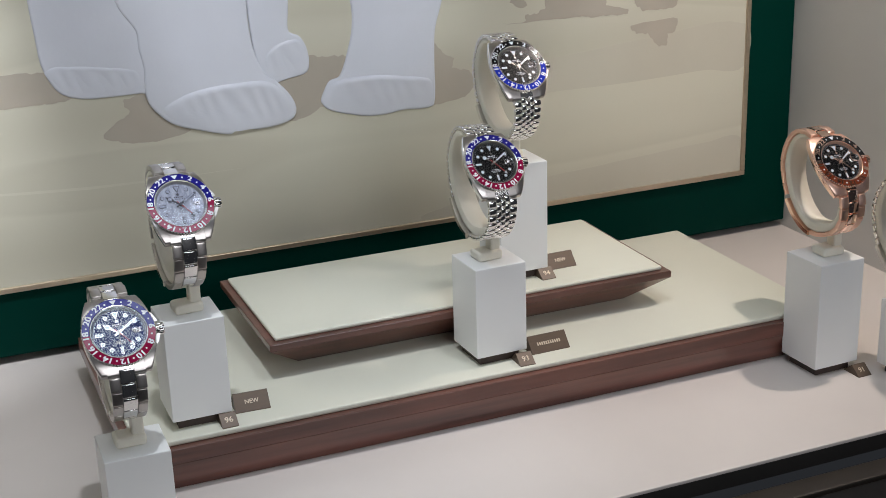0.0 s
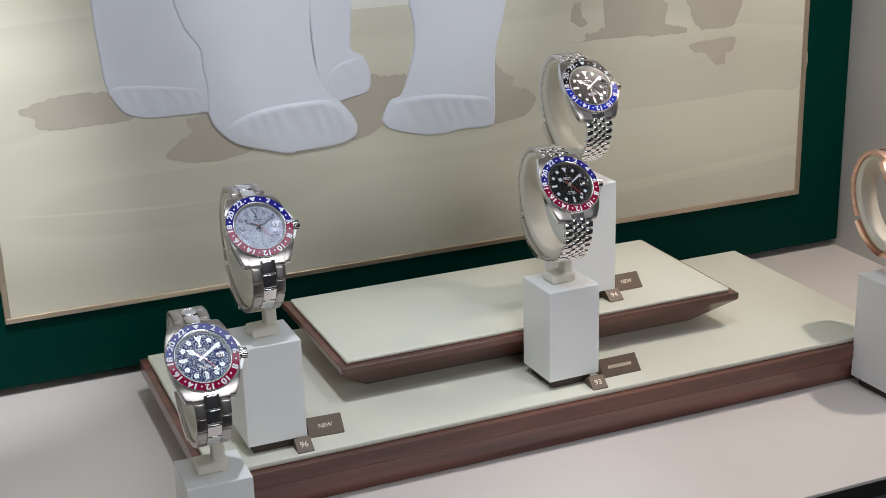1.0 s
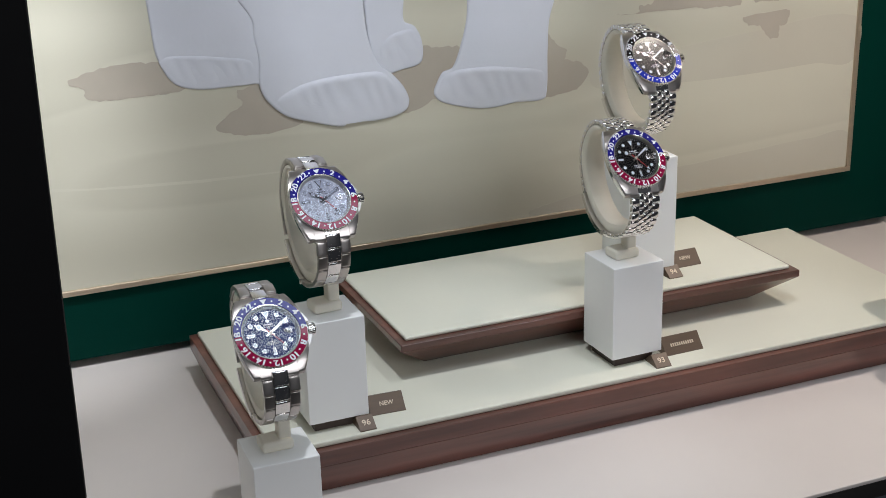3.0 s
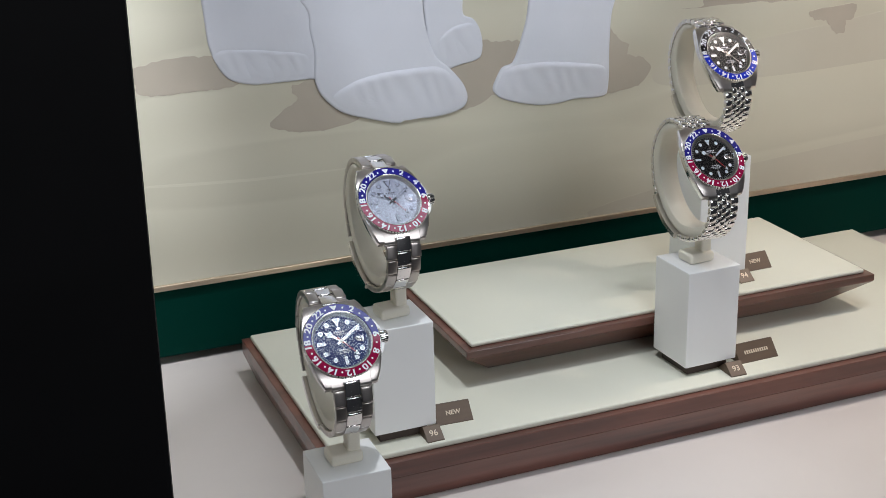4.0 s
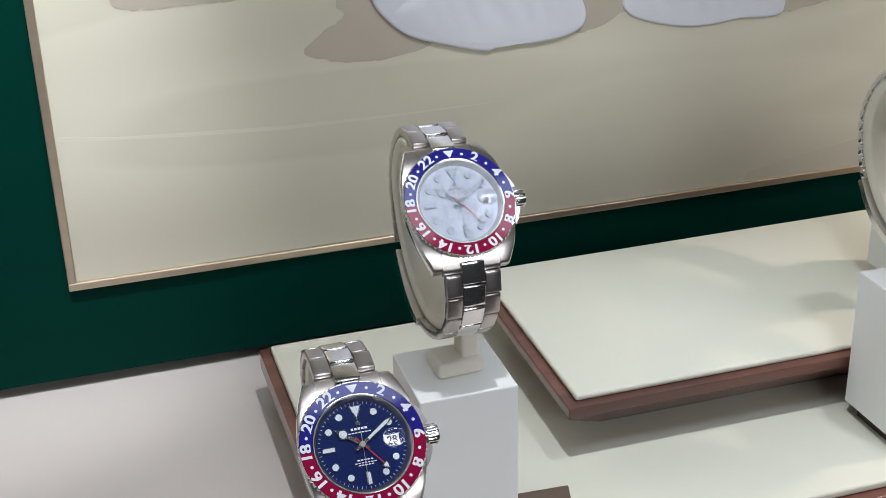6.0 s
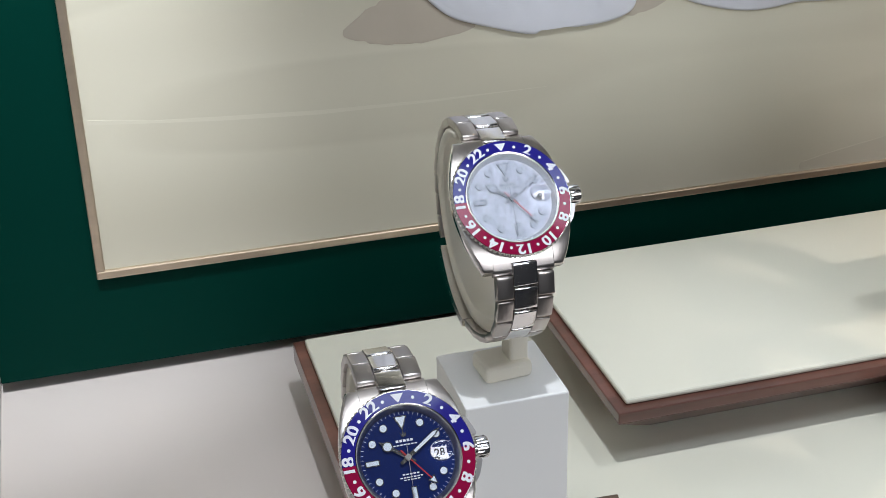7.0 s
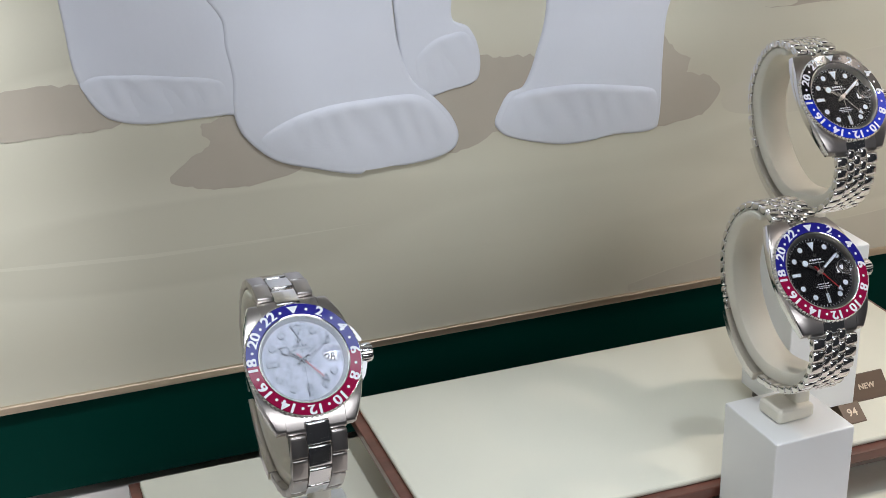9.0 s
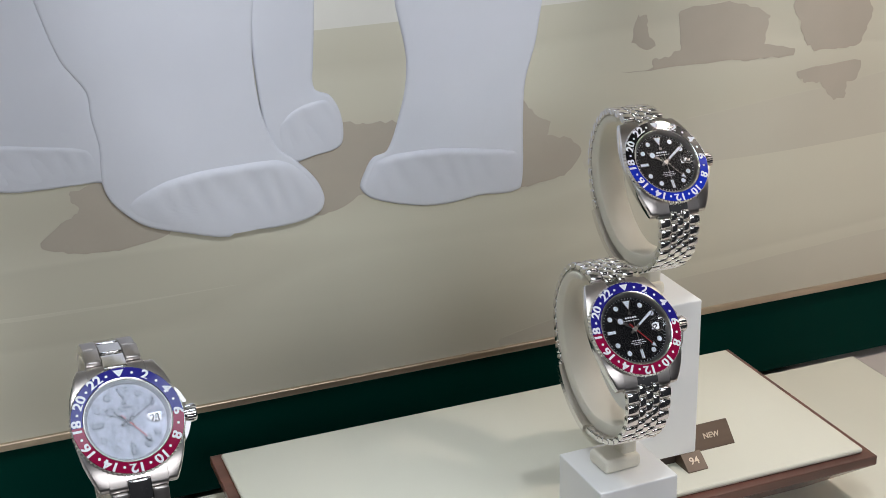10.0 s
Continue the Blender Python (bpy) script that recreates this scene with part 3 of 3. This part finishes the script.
def loop_points(shrink=0.0):
    """The bracelet's middle line in the (y, z) plane as evenly spaced places with their direction."""
    ctrl = [Vector(p) for p in LOOP]
    ctrl = [2 * ctrl[0] - ctrl[1]] + ctrl + [2 * ctrl[-1] - ctrl[-2]]
    fine = []
    for i in range(1, len(ctrl) - 2):
        p0, p1, p2, p3 = ctrl[i - 1 : i + 3]
        for s in range(24):
            t = s / 24
            fine.append(0.5 * (2 * p1 + (p2 - p0) * t + (2 * p0 - 5 * p1 + 4 * p2 - p3) * t * t + (3 * p1 - p0 - 3 * p2 + p3) * t ** 3))
    fine.append(ctrl[-2])
    lengths = [0.0]
    for a, b in zip(fine, fine[1:]):
        lengths.append(lengths[-1] + (b - a).length)
    return fine, lengths


FINE, LENGTHS = loop_points()
TOTAL = LENGTHS[-1]


def on_loop(s):
    """Place and direction at s millimetres along the loop."""
    i = max(0, min(len(FINE) - 2, int(np.searchsorted(LENGTHS, s)) - 1))
    k = (s - LENGTHS[i]) / max(1e-6, LENGTHS[i + 1] - LENGTHS[i])
    return FINE[i].lerp(FINE[i + 1], k), (FINE[i + 1] - FINE[i]).normalized()


def link_pose(s, x, sx):
    p, d = on_loop(s)
    out = Vector((-d.y, d.x))  # outward normal of the loop
    mid = Vector((0, -30))
    if out.dot(p - mid) < 0:
        out = -out
    m = Matrix(((1, 0, 0, x * MM), (0, d.x, out.x, p.x * MM), (0, d.y, out.y, p.y * MM), (0, 0, 0, 1)))
    if m.to_3x3().determinant() < 0:
        m = Matrix(((1, 0, 0, x * MM), (0, -d.x, out.x, p.x * MM), (0, -d.y, out.y, p.y * MM), (0, 0, 0, 1)))
    return m @ Matrix.Diagonal((sx, 1, 1, 1))


def shared(name, bm, material, smooth=False):
    me = bpy.data.meshes.new(name)
    bm.normal_update()
    bm.to_mesh(me)
    bm.free()
    me.materials.append(material)
    if smooth:
        for p in me.polygons:
            p.use_smooth = True
    return me


def child(name, me, parent, m=None, label=""):
    ob = new(name, me)
    ob.parent = parent
    if m is not None:
        ob.matrix_basis = m
    if label:
        ob["label"] = label
    return ob


def width_at(s):
    k = min(s, TOTAL - s) / (TOTAL / 2)
    return 20.0 - 4.2 * min(1.0, k * 1.4)


def pillow(w, l, t, power=2.6, count=20, ease=0.5):
    """A bracelet link: a rounded bar across the band, with its two ends eased."""
    bm = bmesh.new()
    rows = []
    for x, k in ((-w / 2, ease), (-w / 2 + ease * 0.35, ease * 0.3), (-w / 2 + ease, 0.0), (w / 2 - ease, 0.0), (w / 2 - ease * 0.35, ease * 0.3), (w / 2, ease)):
        row = []
        for i in range(count):
            a = 2 * math.pi * (i + 0.5) / count
            c, d = math.cos(a), math.sin(a)
            y = math.copysign(abs(c) ** (2 / power), c) * (l / 2 - k)
            z = math.copysign(abs(d) ** (2 / power), d) * (t / 2 - k)
            row.append(bm.verts.new((x * MM, y * MM, z * MM)))
        rows.append(row)
    for a, b in zip(rows, rows[1:]):
        for i in range(count):
            bm.faces.new((a[i], a[(i + 1) % count], b[(i + 1) % count], b[i]))
    bm.faces.new(rows[0])
    bm.faces.new(rows[-1])
    bmesh.ops.recalc_face_normals(bm, faces=list(bm.faces))
    return soften(bm)


LINKS = {}
for tone, brushed, polished in (("steel", STEEL, POLISH), ("rose", ROSE, ROSE_POLISH)):
    LINKS[tone] = {
        "outer": shared("oyster_outer", pillow(5.65, 7.8, 3.0, 9.0, 24, 0.3), brushed),
        "centre": shared("oyster_centre", pillow(8.4, 7.8, 3.15, 9.0, 24, 0.25), polished),
        "j_outer": shared("jubilee_outer", pillow(5.2, 4.65, 3.2, 3.2), polished, False),
        "j_inner": shared("jubilee_inner", pillow(2.9, 4.65, 3.3, 3.2, ease=0.3), polished, False),
    }


def end_link(side, half=10.2, lift=0.0):
    """The curved piece that fills the gap between two lugs."""
    prof = [(y, case_top(y) - 0.12 + lift) for y in (15.0, 17.0, 19.0, 20.5, 22.0, 22.8)] + [(23.3, -6.4), (23.2, -8.2), (20.0, -8.2), (15.0, -8.2)]
    bm = bmesh.new()
    rows = [[bm.verts.new((x * MM, side * y * MM, z * MM)) for y, z in prof] for x in (-half, half)]
    n = len(prof)
    bm.faces.new(rows[0])
    bm.faces.new(rows[1][::-1])
    for i in range(n):
        bm.faces.new((rows[0][i], rows[0][(i + 1) % n], rows[1][(i + 1) % n], rows[1][i]))
    bmesh.ops.recalc_face_normals(bm, faces=list(bm.faces))
    return soften(bm)


def bracelet(parent, kind, tone):
    metal, shine = (STEEL, POLISH) if tone == "steel" else (ROSE, ROSE_POLISH)
    group = part("bracelet", end_link(1), metal, parent, ("polished five-row" if kind == "jubilee" else "brushed three-row") + " metal bracelet")
    part("end_link", end_link(-1), metal, group)
    for side in (-1, 1):
        part("end_link_centre", end_link(side, 4.1 if kind == "oyster" else 4.6, 0.14), shine, group)
    ends = ((0.3, TOTAL * 0.47, 1), (TOTAL - 0.3, TOTAL * 0.64, -1))
    pitch = 8.0 if kind == "oyster" else 5.0
    for s0, s1, way in ends:
        count = int(abs(s1 - s0) / pitch)
        for i in range(count):
            s = s0 + way * pitch * (i + 0.5)
            half = s + way * pitch * 0.5
            w, wh = width_at(s) / 20.0, width_at(half) / 20.0
            if kind == "oyster":
                for side in (-1, 1):
                    child("link", LINKS[tone]["outer"], group, link_pose(s, side * 7.1 * w, w))
                child("link", LINKS[tone]["centre"], group, link_pose(half - way * pitch, 0, wh))
            else:
                for side in (-1, 1):
                    child("link", LINKS[tone]["j_outer"], group, link_pose(s, side * 7.35 * w, w))
                    child("link", LINKS[tone]["j_inner"], group, link_pose(half - way * pitch, side * 3.1 * wh, wh))
                child("link", LINKS[tone]["j_inner"], group, link_pose(s, 0, w))
    # folding clasp
    bm = bmesh.new()
    n, rows = 14, []
    for i in range(n + 1):
        s = TOTAL * 0.46 + (TOTAL * 0.19) * i / n
        m = link_pose(s, 0, 1)
        rows.append([bm.verts.new(m @ Vector((x * MM, 0, z * MM))) for x, z in ((-8.7, -0.6), (-8.7, 2.3), (-8.2, 2.8), (8.2, 2.8), (8.7, 2.3), (8.7, -0.6))])
    for a, b in zip(rows, rows[1:]):
        for k in range(6):
            bm.faces.new((a[k], a[(k + 1) % 6], b[(k + 1) % 6], b[k]))
    bm.faces.new(rows[0])
    bm.faces.new(rows[-1])
    bmesh.ops.recalc_face_normals(bm, faces=list(bm.faces))
    part("clasp", soften(bm), POLISH if tone == "steel" else ROSE_POLISH, parent, "folding clasp")
    return group


# shared small meshes
NUMERAL = {n: text_mesh(str(n), 3.5 * MM, 0.03 * MM, 0.15 * MM) for n in range(2, 24, 2)}
for me in NUMERAL.values():
    for v in me.vertices:
        v.co.x *= 1.14
    me.materials.append(PRINT)
NUMERAL_ROSE = {n: me.copy() for n, me in NUMERAL.items()}
for me in NUMERAL_ROSE.values():
    me.materials[0] = ROSE_POLISH
DOT = shared("dot", disc(0.5, 0, 0.06, 12), PRINT)
PIP = shared("pip", flat(((-1.9, 1.15), (1.9, 1.15), (0, -1.6)), 0, 0.07), PRINT)
TICK = shared("tick", flat(((-0.06, -0.4), (0.06, -0.4), (0.06, 0.4), (-0.06, 0.4)), 0, 0.04), PRINT)
DATE = text_mesh("28", 1.75 * MM, 0.02 * MM, 0.05 * MM)
DATE.materials.append(INK_BLACK)


def marker_set(rim, lume):
    return {
        "round_rim": shared("marker_rim", disc(1.22, 0, 0.35, 24), rim), "round": shared("marker", disc(1.0, 0.3, 0.42, 24), lume),
        "tri_rim": shared("marker_rim", flat(((-2.0, 1.9), (2.0, 1.9), (0, -2.5)), 0, 0.35), rim), "tri": shared("marker", flat(((-1.5, 1.6), (1.5, 1.6), (0, -1.75)), 0.3, 0.42), lume),
        "bar_rim": shared("marker_rim", flat(((-0.85, -2.1), (0.85, -2.1), (0.85, 2.1), (-0.85, 2.1)), 0, 0.35), rim), "bar": shared("marker", flat(((-0.58, -1.8), (0.58, -1.8), (0.58, 1.8), (-0.58, 1.8)), 0.3, 0.42), lume),
    }


MARKERS = {"steel": marker_set(POLISH, LUME), "rose": marker_set(ROSE_POLISH, LUME), "grey": marker_set(GREY_RIM, METEORITE)}


def watch(place, tilt, turn, roll, tone, kind, top_ring, low_ring, dial_mat, label, red_hand=True):
    metal, shine = (STEEL, POLISH) if tone == "steel" else (ROSE, ROSE_POLISH)
    ob = empty("wrist_watch", Matrix.Translation(place) @ pose(0, 0, 0, 0, 0, turn) @ pose(0, 0, 0, tilt, 0, 0) @ pose(0, 0, 0, 0, 0, roll), label, "watch", "watches on plinths")
    part("case", case_body(), metal, ob, "brushed case with four lugs and polished flanks").data.materials.append(shine)
    part("case_back", disc(15.5, -9.2, -6.3, 48), metal, ob)
    ring = part("bezel", revolve(((19.95, -0.95), (19.95, -1.9), (19.0, -2.3), (15.2, -2.9), (15.2, 0.1), (15.45, 0.2), (15.5, -0.3), (19.0, -0.35), (19.42, -0.22)), 432, 72, 0.5), shine, ob, "coin-edged metal bezel")
    part("bezel_insert", half_ring(-90, 90, 15.5, 19.32, -0.45, -0.12), top_ring, ring, "glossy upper half of the bezel insert")
    part("bezel_insert", half_ring(90, 270, 15.5, 19.32, -0.45, -0.12), low_ring, ring, "glossy lower half of the bezel insert")
    for n, me in (NUMERAL_ROSE if tone == "rose" else NUMERAL).items():
        a = radians(n * 15)
        child("numeral", me, ring, pose(17.3 * MM * math.sin(a), 17.3 * MM * math.cos(a), 0.06 * MM, 0, 0, -n * 15))
    child("bezel_pip", PIP, ring, pose(0, 17.3 * MM, 0.03 * MM))
    for n in range(1, 24, 2):
        a = radians(n * 15)
        child("dot", DOT, ring, pose(17.3 * MM * math.sin(a), 17.3 * MM * math.cos(a), 0.02 * MM))
    part("crown", crown_body(), shine, ob, "fluted winding crown")
    for side in (-1, 1):
        part("crown_guard", flat([(18.6, side * 10.0), (19.9, side * 8.4), (21.0, side * 6.0), (21.7, side * 4.2), (21.5, side * 3.6), (18.6, side * 3.6)], -6.6, -3.4), metal, ob)
    # dial and hands
    face = part("dial", disc(15.1, -2.9, -2.2, 64), dial_mat, ob, "round dial")
    z = -2.2
    part("rehaut", revolve(((15.15, -2.3), (15.15, -0.2), (14.9, -0.2), (13.7, -2.2), (13.7, -2.3)), 96), metal, face, "polished inner ring")
    light = dial_mat == METEORITE
    kit = MARKERS["grey" if light else tone]
    for h in range(12):
        if h == 3:
            continue
        a = radians(h * 30)
        shape, r = ("tri", 10.4) if h == 0 else ("bar", 10.4) if h in (6, 9) else ("round", 10.9)
        m = pose(r * MM * math.sin(a), r * MM * math.cos(a), z * MM, 0, 0, -h * 30)
        rim = child("hour_marker", kit[shape + "_rim"], face, m)
        child("marker_fill", kit[shape], face, m)
    if not light:
        for k in range(60):
            a = radians(k * 6)
            child("minute_tick", TICK, face, pose(13.2 * MM * math.sin(a), 13.2 * MM * math.cos(a), z * MM, 0, 0, -k * 6))
    ink = GREY_RIM if light else PRINT
    for y, w, t in ((5.1, 5.4, 0.7), (3.9, 7.4, 0.34), (-4.6, 5.2, 0.42), (-5.5, 7.0, 0.3), (-6.2, 5.0, 0.3))[: 2 if light else 5]:
        n = max(3, int(w / 0.95))
        for i in range(n):
            x = -w / 2 + w * (i + 0.5) / n
            part("dial_print", flat(((x - w / n * 0.36, y - t / 2), (x + w / n * 0.36, y - t / 2), (x + w / n * 0.36, y + t / 2), (x - w / n * 0.36, y + t / 2)), z, z + 0.03), ink, face, "small printed bar")
    part("dial_emblem", flat(((-0.6, 6.2), (0.6, 6.2), (1.0, 7.7), (0.5, 6.9), (0, 8.0), (-0.5, 6.9), (-1.0, 7.7)), z, z + 0.25), GREY_RIM if light else shine, face, "small applied metal emblem")
    part("date_window", flat(((7.9, -1.25), (11.3, -1.25), (11.3, 1.25), (7.9, 1.25)), z, z + 0.04), PRINT, face, "white date window")
    child("date_numeral", DATE, face, pose(9.6 * MM, 0, (z + 0.07) * MM))
    hands_z = z + 0.5
    outline, fill = (GREY_RIM, METEORITE) if light else (shine, LUME)
    hub = part("hand_hub", disc(0.85, z, hands_z + 1.0, 24), outline if light else metal, ob)

    def hand(points, angle, level, material, name):
        part(name, flat(points, 0, 0.16), material, ob).matrix_basis = pose(0, 0, (hands_z + level) * MM, 0, 0, -angle)

    # ten past ten
    hand(((-0.45, -2.5), (0.45, -2.5), (0.6, 5.0), (0.6, 5.2), (-0.6, 5.2), (-0.6, 5.0)), 307, 0.0, outline, "hour_hand")
    hand([(1.55 * math.cos(radians(t * 20)), 6.6 + 1.55 * math.sin(radians(t * 20))) for t in range(18)], 307, 0.0, outline, "hour_hand_disc")
    hand([(1.2 * math.cos(radians(t * 20)), 6.6 + 1.2 * math.sin(radians(t * 20))) for t in range(18)], 307, 0.1, fill, "hour_hand_lume")
    hand(((-0.6, 7.9), (0.6, 7.9), (0, 9.6)), 307, 0.0, outline, "hour_hand_tip")
    hand(((-0.5, -2.8), (0.5, -2.8), (0.75, 10.6), (0, 13.0), (-0.75, 10.6)), 57, 0.28, outline, "minute_hand")
    hand(((-0.38, 2.6), (0.38, 2.6), (0.5, 10.3), (0, 11.6), (-0.5, 10.3)), 57, 0.38, fill, "minute_hand_lume")
    stalk = GMT_RED if red_hand else shine
    hand(((-0.17, -3.0), (0.17, -3.0), (0.17, 9.2), (-0.17, 9.2)), 142, 0.5, stalk, "second_zone_hand")
    hand(((-1.3, 8.6), (1.3, 8.6), (0, 11.4)), 142, 0.5, outline, "second_zone_hand_tip")
    hand(((-0.8, 8.95), (0.8, 8.95), (0, 10.7)), 142, 0.6, fill, "second_zone_hand_lume")
    hand(((-0.08, -4.0), (0.08, -4.0), (0.06, 12.6), (-0.06, 12.6)), 183, 0.72, outline if light else metal, "seconds_hand")
    # crystal and magnifier
    glass = part("crystal", disc(15.15, -0.15, 0.75, 96, bevel=0.35), CRYSTAL, ob, "clear sapphire crystal")
    glass.visible_shadow = False
    lens = bmesh.new()
    bmesh.ops.create_uvsphere(lens, u_segments=32, v_segments=16, radius=1.0)
    for v in lens.verts:
        v.co = Vector((v.co.x * 3.5 + 9.5, v.co.y * 3.0, 0.7 + max(0, v.co.z) * 1.15)) * MM
    bmesh.ops.remove_doubles(lens, verts=list(lens.verts), dist=1e-7)
    magnifier = part("date_magnifier", lens, LENS, ob, "small clear magnifying lens", True)
    magnifier.visible_shadow = False
    bracelet(ob, kind, tone)
    return ob


def watch_stand(px, py, top, place, tilt, turn):
    """Cream cuff inside the bracelet, on a stem and a foot that stand on the plinth."""
    base = pose(px, py, top, 0, 0, turn)
    ob = empty("watch_stand", base, "cream suede watch holder with a curved cuff on a plinth", "watch stand", "watch holders")
    to_cuff = base.inverted() @ Matrix.Translation(place) @ pose(0, 0, 0, 0, 0, turn) @ pose(0, 0, 0, tilt, 0, 0)
    bm = bmesh.new()
    n, rows = 60, []
    for i in range(n + 1):
        s = TOTAL * (0.05 + 0.90 * i / n)
        thick = 5.8 * min(1.0, 0.35 + 2.6 * min(i, n - i) / n)
        m = to_cuff @ link_pose(s, 0, 1)
        w = width_at(s) / 2 - 1.6
        rows.append([bm.verts.new(m @ Vector((x * MM, 0, z * MM))) for x, z in ((-w, -1.7), (w, -1.7), (w + 0.4, -2.2), (w + 0.4, -1.5 - thick), (w, -1.9 - thick), (-w, -1.9 - thick), (-w - 0.4, -1.5 - thick), (-w - 0.4, -2.2))])
    for a, b in zip(rows, rows[1:]):
        for k in range(8):
            bm.faces.new((a[k], a[(k + 1) % 8], b[(k + 1) % 8], b[k]))
    bm.faces.new(rows[0])
    bm.faces.new(rows[-1])
    bmesh.ops.recalc_face_normals(bm, faces=list(bm.faces))
    part("cuff", bm, CUFF, ob, "curved cream cuff", True)
    # the stem reaches the lowest place of the loop
    low = min((to_cuff @ Vector((0, p.x * MM, p.y * MM)) for p in FINE), key=lambda v: v.z)
    x, y = low.x, low.y
    foot_y = 0.001
    part("foot", box(x - 0.0085, x + 0.0085, foot_y - 0.0070, foot_y + 0.0070, 0.0, 0.0060, 0.0018, 3), CUFF, ob, "rounded cream foot")
    part("stem", box(x + 0.0012, x + 0.0080, foot_y - 0.0042, foot_y + 0.0042, 0.003, max(0.007, low.z + 0.0035), 0.0014, 3), CUFF, ob, "cream stem")
    return ob


WATCHES = {
    "97": ((0.0808, 0.6178, 0.1218), 44.8, 0.4, -0.4, "steel", "oyster", BLUE, RED, DIAL_BLUE, "white-metal travel watch with blue and red bezel and blue dial"),
    "96": ((0.1314, 0.6784, 0.1676), 45.75, 4.0, -2.4, "steel", "oyster", BLUE, RED, METEORITE, "white-metal travel watch with blue and red bezel and pale grey dial"),
    "93": ((0.3257, 0.6771, 0.1653), 47.9, 3.4, -2.8, "steel", "jubilee", BLUE, RED, DIAL_BLACK, "steel travel watch with blue and red bezel and black dial"),
    "94": ((0.3713, 0.7356, 0.2099), 47.4, 3.1, -1.7, "steel", "jubilee", JET, NIGHT_BLUE, DIAL_BLACK, "steel travel watch with black and blue bezel and black dial"),
    "91": ((0.5515, 0.6307, 0.1466), 45.0, -0.2, 0.7, "rose", "oyster", JET, BROWN, DIAL_BLACK, "rose gold travel watch with black and brown bezel"),
    "92": ((0.5963, 0.5873, 0.1190), 45.0, 2.0, -2.0, "steel", "jubilee", JET, JET, DIAL_BLACK, "steel travel watch on a short plinth by the side wall"),
}
for key, (place, tilt, turn, roll, tone, kind, ring_a, ring_b, dial_m, label) in WATCHES.items():
    px, py, pz, ph, spin = PLINTHS[key]
    watch(place, tilt, turn, roll, tone, kind, ring_a, ring_b, dial_m, label, key in ("97", "96", "93"))
    watch_stand(px, py, pz + ph, place, tilt, turn)
